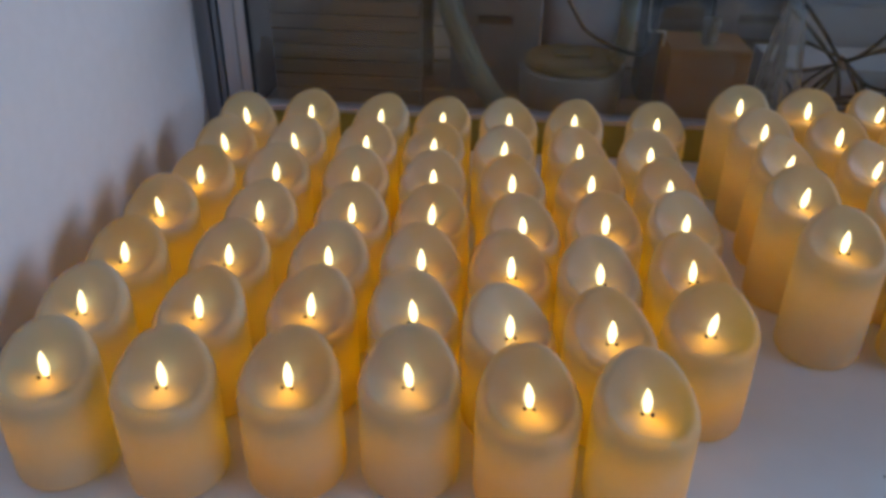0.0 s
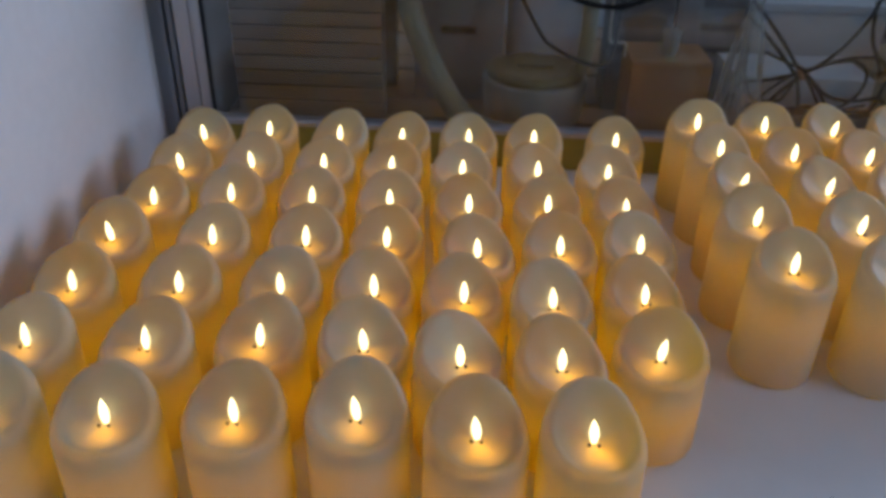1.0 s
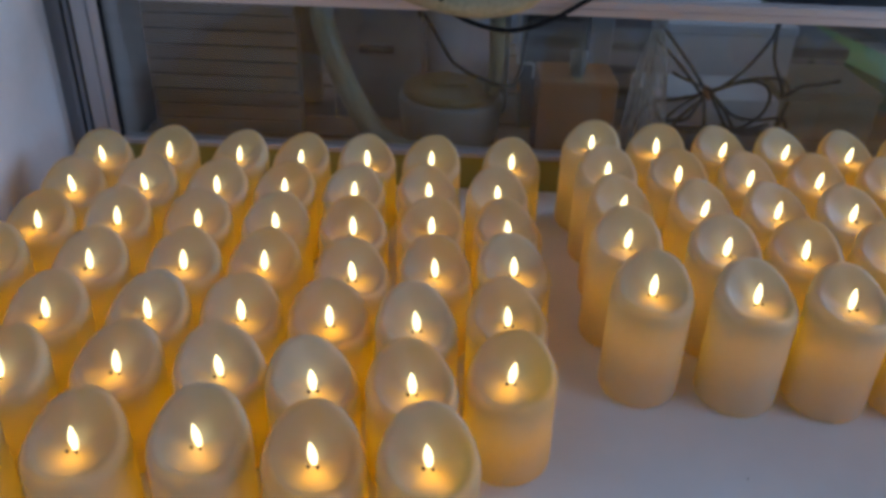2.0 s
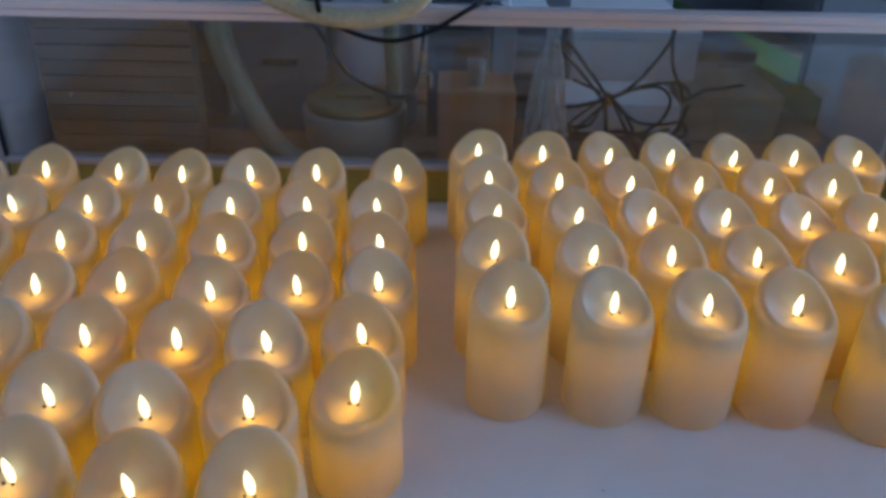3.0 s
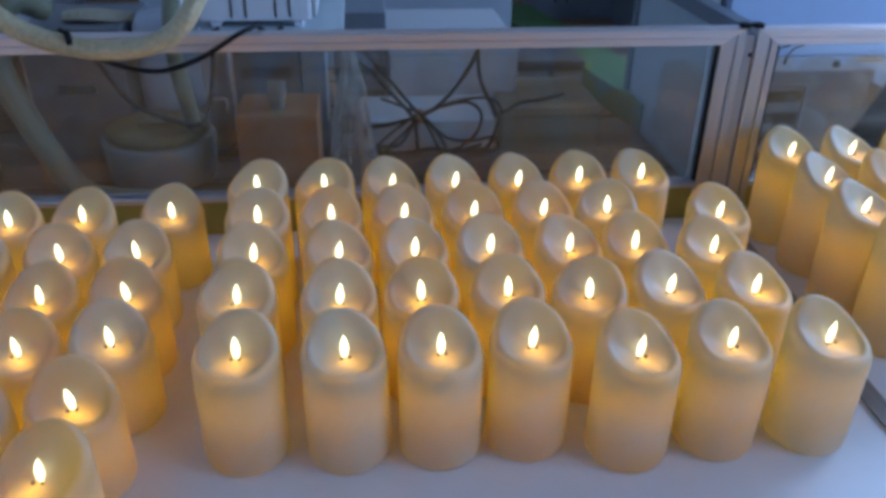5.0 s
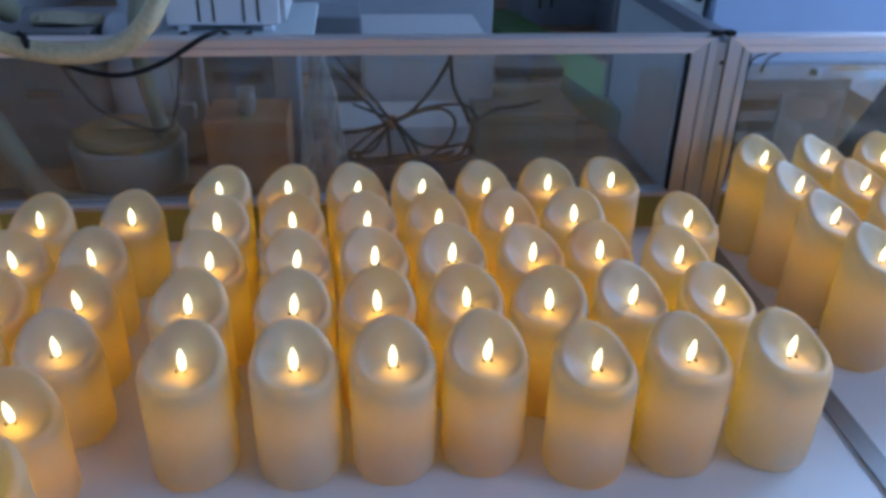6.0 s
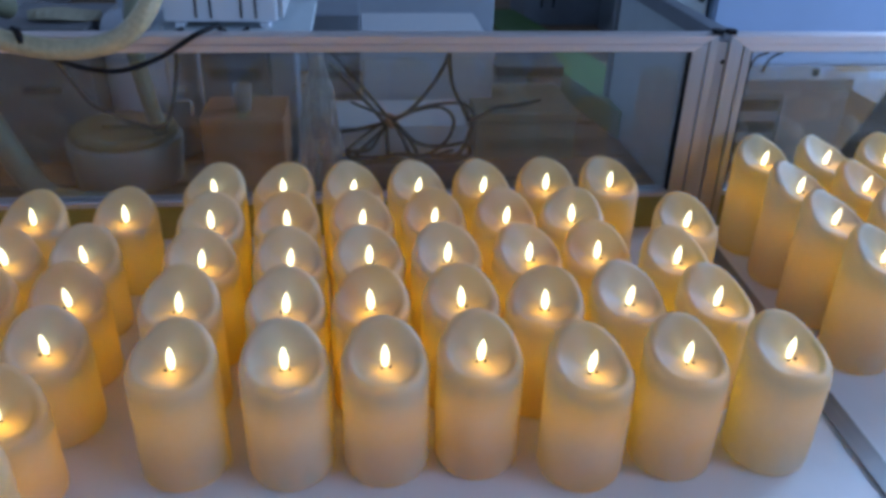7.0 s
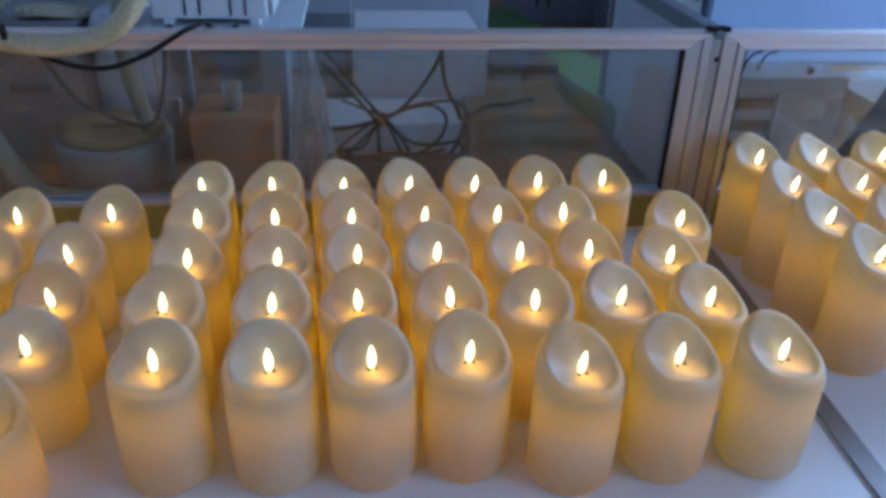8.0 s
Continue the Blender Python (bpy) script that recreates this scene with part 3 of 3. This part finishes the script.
for i in range(3):
    part("slot", boxes((-0.040, 0.040, -0.0445, -0.0427, 0.10 + 0.045 * i, 0.118 + 0.045 * i)), DARK, d, "black slot")
tagged(d, "dark grey equipment case with black slots", "case")
g = plain_box("grey_column", 0.034, 0.074, 0.385, 0.47, 0.0, 0.2455, GREY, "", "", 1.0)
tagged(g, "narrow grey sheet-metal column under the shelf", "column")
shelf = tagged(new("shelf_plate", mesh_of("shelf_plate", boxes((-0.112, 0.108, 0.245, 0.475, 0.246, 0.254), bevel=0.001), PALE)), "pale grey metal shelf plate under the power unit", "shelf")
psu = base("power_unit", -0.016, 0.335, 0.2542)
part("case", boxes((-0.080, 0.078, -0.065, 0.075, 0.008, 0.200), bevel=0.004), BLUEWHITE, psu)
for sx in (-0.058, 0.060):
    for sy in (-0.05, 0.055):
        part("foot", boxes((sx - 0.007, sx + 0.007, sy - 0.017, sy + 0.007, 0.0, 0.0078), bevel=0.002), DARK if sy > 0 else BLUEWHITE, psu, "black rubber foot" if sy > 0 else "white foot")
for x in (-0.034, -0.014, 0.028, 0.048):
    part("seam", boxes((x - 0.0012, x + 0.0012, -0.0668, -0.0652, 0.014, 0.19)), DARK, psu, "black vertical seam")
part("side_cover", boxes((0.0785, 0.086, -0.06, 0.07, 0.012, 0.19), bevel=0.002), FOAM, psu)
tagged(psu, "white power unit on black rubber feet", "power unit")

# bent wire bracket
tagged(new("wire_bracket", mesh_of("wire_bracket", tube([(-0.093, 0.2405, 0.262), (-0.093, 0.2405, 0.20), (-0.092, 0.2405, 0.168), (-0.088, 0.2405, 0.158), (-0.070, 0.2405, 0.158), (-0.066, 0.2405, 0.152), (-0.067, 0.2405, 0.136)], 0.0022, 8, 6), STEEL, True)), "thin bent steel wire bracket by the shelf", "bracket")

# crumpled clear bag
bag = lathe([(0, 0), (0.030, 0.0), (0.042, 0.01), (0.040, 0.06), (0.034, 0.12), (0.022, 0.17), (0.010, 0.215), (0.014, 0.235), (0.004, 0.237), (0, 0.232)], 36,
            lambda r, z, a: (r * (1 + 0.30 * noise.noise((3 * math.cos(a), 3 * math.sin(a), 30 * z))) * math.cos(a) * 0.9, r * (1 + 0.30 * noise.noise((3 * math.cos(a) + 5, 3 * math.sin(a), 34 * z))) * math.sin(a) * 0.8, z))
b = tagged(new("plastic_bag", mesh_of("plastic_bag", bag, FILM)), "crumpled clear plastic bag standing on the bench", "bag")
b.matrix_basis = pose(0.115, 0.245, 0.0)
b.visible_shadow = False

# boxes in the middle
x = plain_box("striped_box", 0.085, 0.176, 0.50, 0.62, 0.0, 0.225, GREY, "", "")
for i in range(4):
    part("band", boxes((-0.0462, 0.0462, -0.0618, -0.0602, 0.03 + 0.042 * i, 0.044 + 0.042 * i)), DARKGREY, x, "dark band")
tagged(x, "grey box with dark bands", "box")
x = plain_box("white_box", 0.182, 0.41, 0.47, 0.76, 0.0, 0.174, FOAM, "", "", 0.9)
tagged(x, "large matt white box with a lid", "box")
x = plain_box("foam_slab", 0.125, 0.345, 0.31, 0.445, 0.0, 0.092, FOAM, "", "", 1.0)
tagged(x, "white foam slab under the cables", "foam slab")
strip_ = base("power_strip", 0.245, 0.275, 0)
part("body", boxes((-0.11, 0.11, -0.022, 0.022, 0, 0.05), bevel=0.004), DARKGREY, strip_)
for i in range(4):
    part("socket", lathe([(0, 0.0502), (0.013, 0.0502), (0.012, 0.053), (0, 0.0535)], 16), DARK, strip_).matrix_basis = pose(-0.078 + 0.052 * i, 0, 0)
tagged(strip_, "dark grey power strip on the bench", "power strip")
x = plain_box("olive_box", 0.372, 0.545, 0.385, 0.56, 0.0, 0.086, OLIVEBOX, "", "", 0.8)
tagged(x, "dull olive cardboard box with a lid", "box")


x = plain_box("lidded_box", 0.445, 0.575, 0.62, 0.82, 0.0, 0.080, GREY, "", "", 1.0)
part("lid", boxes((-0.068, 0.068, -0.103, 0.103, 0.0805, 0.102), bevel=0.003), DARKGREY, x, "dark grey lid")
part("strap", boxes((-0.006, 0.006, -0.1035, -0.1002, 0.002, 0.078)), DARKGREY, x, "dark strap")
tagged(x, "grey box with a dark lid and strap", "box")




def lead(points, radius=0.0031, label="black cable looped over the foam slab"):
    return tagged(new("cable", mesh_of("cable", tube(points, radius, 8, 8), CABLE, True)), label, "cable", "cables in a tangle")


KX, KY, KZ = 0.222, 0.300, 0.104
lead([(0.110, 0.33, 0.23), (0.150, 0.315, 0.190), (0.185, 0.302, 0.150), (KX, KY, KZ), (0.245, 0.285, 0.086), (0.262, 0.272, 0.060)])
lead([(0.130, 0.33, 0.185), (0.168, 0.31, 0.150), (KX - 0.012, KY - 0.004, KZ), (0.214, 0.275, 0.085), (0.216, 0.262, 0.0545)])
lead([(0.320, 0.31, 0.235), (0.305, 0.305, 0.190), (0.270, 0.300, 0.140), (KX + 0.010, KY, KZ + 0.004), (0.175, 0.290, 0.095), (0.120, 0.285, 0.082), (0.100, 0.282, 0.004)])
lead([(0.312, 0.31, 0.215), (0.318, 0.305, 0.160), (0.338, 0.300, 0.120), (0.352, 0.32, 0.097), (0.400, 0.37, 0.100), (0.440, 0.41, 0.0905), (0.492, 0.44, 0.0905)])
lead([(KX, KY - 0.003, KZ + 0.004), (0.265, 0.298, 0.122), (0.300, 0.296, 0.126), (0.320, 0.295, 0.108), (0.312, 0.285, 0.080), (0.285, 0.275, 0.060), (0.262, 0.27, 0.056)], 0.0026)
lead([(KX - 0.004, KY - 0.004, KZ + 0.006), (0.180, 0.285, 0.086), (0.155, 0.270, 0.070), (0.140, 0.262, 0.056)], 0.0026)
lead([(KX, KY - 0.006, KZ), (0.185, 0.280, 0.074), (0.160, 0.255, 0.058), (0.130, 0.235, 0.02), (0.120, 0.23, 0.004)])
lead([(KX + 0.004, KY - 0.006, KZ), (0.240, 0.282, 0.080), (0.252, 0.262, 0.056), (0.272, 0.240, 0.030), (0.290, 0.235, 0.004)])
lead([(0.160, 0.30, 0.135), (0.205, 0.294, 0.118), (0.232, 0.292, 0.112), (0.275, 0.292, 0.130), (0.330, 0.30, 0.132), (0.352, 0.31, 0.115), (0.36, 0.33, 0.098)], 0.0024)
LOW = "black cable lying in loops along the power strip"
lead([(0.128, 0.29, 0.100), (0.150, 0.262, 0.064), (0.190, 0.256, 0.059), (0.235, 0.266, 0.061), (0.285, 0.258, 0.059), (0.325, 0.262, 0.062), (0.350, 0.29, 0.098)], 0.0034, LOW)
lead([(KX - 0.006, KY - 0.006, KZ), (0.190, 0.272, 0.070), (0.160, 0.268, 0.066), (0.138, 0.262, 0.060), (0.150, 0.250, 0.054), (0.205, 0.249, 0.056), (0.262, 0.252, 0.058), (0.318, 0.268, 0.066)], 0.0028, LOW)
lead([(KX + 0.006, KY - 0.006, KZ), (0.262, 0.276, 0.076), (0.300, 0.270, 0.072), (0.335, 0.266, 0.078), (0.344, 0.262, 0.062), (0.318, 0.250, 0.056), (0.270, 0.248, 0.055)], 0.0028, LOW)
tie = tagged(new("cable_tie", mesh_of("cable_tie", lathe([(0.0095, -0.004), (0.012, -0.004), (0.012, 0.004), (0.0095, 0.004), (0.0095, -0.004)], 20), RUST, True)), "brown tie round the bundle of cables", "cable tie")
tie.matrix_basis = pose(KX, KY, KZ, 20, 60, 0)

# green trough and side panel
x = plain_box("green_trough", -0.06, 0.06, -0.45, 0.45, 0.0, 0.055, GREEN, "", "", 0.85, 11)
x.matrix_basis = pose(0.635, 0.93, 0.0, 0, 0, 10)
tagged(x, "long green plastic trough on the bench", "trough")
side = base("side_panel", 0.662, 0.118, 0)
part("top_bar", bar([(-0.011, 0.258), (0.011, 0.258), (0.011, 0.281), (-0.011, 0.281)], 0, 1, "x"), DARKALU, side).matrix_basis = pose(0, 0, 0, 0, 0, 90) @ Matrix.Diagonal((0.47, 1, 1, 1))
part("board", boxes((-0.004, 0.004, 0.13, 0.4475, 0.0, 0.2575), bevel=0.001), PALE, side, "pale grey board")
part("post", boxes((-0.010, 0.010, 0.448, 0.468, 0.0, 0.2575), bevel=0.001), DARKALU, side)
part("post", boxes((-0.010, 0.010, 0.002, 0.022, 0.0, 0.2575), bevel=0.001), DARKALU, side)
tagged(side, "side panel with a dark metal top bar", "panel")

# larger things further back
x = plain_box("partition_screen", -0.35, 0.488, 0.95, 1.0, 0.0, 0.62, BLUEGREY, "", "", 1.0)
part("rim", boxes((-0.421, 0.421, -0.029, -0.0252, 0.60, 0.622), bevel=0.001), GREY, x)
tagged(x, "smooth blue-grey partition screen on the bench", "screen")
x = plain_box("dark_machine", 0.66, 0.97, 1.43, 1.65, 0.0, 0.55, MACHINE, "", "", 1.0)
for q in (-0.105, -0.070):
    part("cable", tube([(q, -0.1135, 0.5), (q, -0.1135, 0.3), (q, -0.1135, 0.05)], 0.003, 8, 4), DARK, x, "black cable down the front", True)
tagged(x, "dark grey machine housing with black cables", "machine")
x = plain_box("louvred_box", 0.735, 0.965, 0.285, 0.365, 0.0, 0.172, CASE, "", "", 0.88)
for i in range(4):
    part("louvre", boxes((-0.112, -0.002, -0.0422, -0.0402, 0.012 + 0.036 * i, 0.030 + 0.036 * i)), DARK, x, "black louvre slot")
part("rib", boxes((0.002, 0.008, -0.0435, -0.0402, 0.004, 0.146)), GREY, x)
part("knob", lathe([(0, 0), (0.006, 0), (0.005, 0.010), (0, 0.011)], 12), DARK, x).matrix_basis = pose(0.06, -0.02, 0.1722)
for q in (-0.045, -0.020):
    part("wire", tube([(q, 0.0, 0.1722), (q + 0.004, 0.0, 0.186), (q + 0.014, 0.004, 0.196), (q + 0.034, 0.012, 0.200)], 0.0022, 8, 6), CABLE, x, "short black wire", True)
tagged(x, "dark blue-grey louvred metal box with a lid and wires", "box")
x = plain_box("low_box", 1.14, 1.34, 0.42, 0.66, 0.0, 0.075, GREY, "", "")
tagged(x, "low grey metal box with a lid", "box")
x = plain_box("blue_cabinet", 1.03, 1.72, 0.98, 1.5, 0.0, 0.85, LIGHTBLUE, "", "", 1.0)
part("door", boxes((-0.34, 0.34, -0.266, -0.2602, 0.01, 0.84), bevel=0.001), LIGHTBLUE, x)
tagged(x, "tall light blue enamelled cabinet on the bench", "cabinet")
x = plain_box("grey_cabinet", 0.875, 1.02, 1.00, 1.4, 0.0, 0.5, GREY, "", "", 1.0)
part("door", boxes((-0.068, 0.068, -0.206, -0.2002, 0.01, 0.49), bevel=0.001), PALE, x)
part("knob", lathe([(0, 0), (0.006, 0), (0.007, 0.012), (0, 0.013)], 12), DARK, x).matrix_basis = pose(0.05, -0.2065, 0.16, 90)
tagged(x, "grey metal cabinet with a pale door", "cabinet")

# hoses and cables over the rail
h = base("ribbed_hose", -0.17, 0.06, 0.27)
off = Matrix.Translation((0.17, -0.06, -0.27))
hb = tube([(-0.545, 0.43, 0.292), (-0.52, 0.36, 0.315), (-0.45, 0.23, 0.365), (-0.37, 0.13, 0.385), (-0.31, 0.074, 0.340), (-0.25, 0.062, 0.297), (-0.17, 0.058, 0.2785), (-0.105, 0.061, 0.287), (-0.068, 0.072, 0.318), (-0.050, 0.11, 0.365), (-0.045, 0.18, 0.42), (-0.035, 0.27, 0.463), (-0.01, 0.33, 0.4635)], 0.0116, 16, 30, 0.0009)
hb.transform(off)
part("tube", hb, HOSE, h, "", True)
part("clamp", boxes((-0.003, 0.003, -0.004, 0.004, -0.004, 0.013), bevel=0.001), DARK, h, "black plastic tab").matrix_basis = off @ pose(-0.203, 0.0510, 0.291, 0, -10, 0)
tagged(h, "yellowed ribbed hose sagging over the top rail", "hose")
h = tagged(new("translucent_hose", mesh_of("translucent_hose", tube([(-0.365, 0.43, 0.250), (-0.385, 0.37, 0.275), (-0.402, 0.335, 0.240), (-0.402, 0.31, 0.190), (-0.372, 0.295, 0.110), (-0.325, 0.262, 0.040), (-0.285, 0.225, 0.0195), (-0.22, 0.195, 0.0195), (-0.16, 0.19, 0.0195)], 0.019, 16, 20, 0.0006), HOSE2, True)), "greenish translucent hose arching down to the bench", "hose")
h = tagged(new("drain_hose", mesh_of("drain_hose", tube([(-0.128, 0.345, 0.31), (-0.128, 0.27, 0.305), (-0.126, 0.225, 0.27), (-0.126, 0.220, 0.22), (-0.124, 0.240, 0.16), (-0.126, 0.275, 0.110), (-0.130, 0.300, 0.0985)], 0.0115, 14, 22, 0.0008), HOSE2, True)), "ribbed hose hanging beside the shelf", "hose")
BLK = "black cable slung over the top rail"
tagged(new("cable", mesh_of("cable", tube([(0.020, 0.26, 0.256), (0.014, 0.19, 0.262), (0.008, 0.125, 0.284), (0.004, 0.108, 0.2935), (-0.004, 0.088, 0.2935), (-0.018, 0.0775, 0.289), (-0.060, 0.076, 0.264), (-0.105, 0.076, 0.2485), (-0.140, 0.077, 0.2495), (-0.175, 0.078, 0.260), (-0.205, 0.0825, 0.276), (-0.225, 0.090, 0.2945), (-0.235, 0.14, 0.25), (-0.230, 0.20, 0.232), (-0.205, 0.20, 0.190), (-0.184, 0.20, 0.163), (-0.140, 0.20, 0.141), (-0.104, 0.20, 0.134), (-0.089, 0.212, 0.150), (-0.080, 0.235, 0.20), (-0.075, 0.238, 0.250), (-0.070, 0.26, 0.255)], 0.0031, 10, 8), DARK, True)), BLK, "cable")
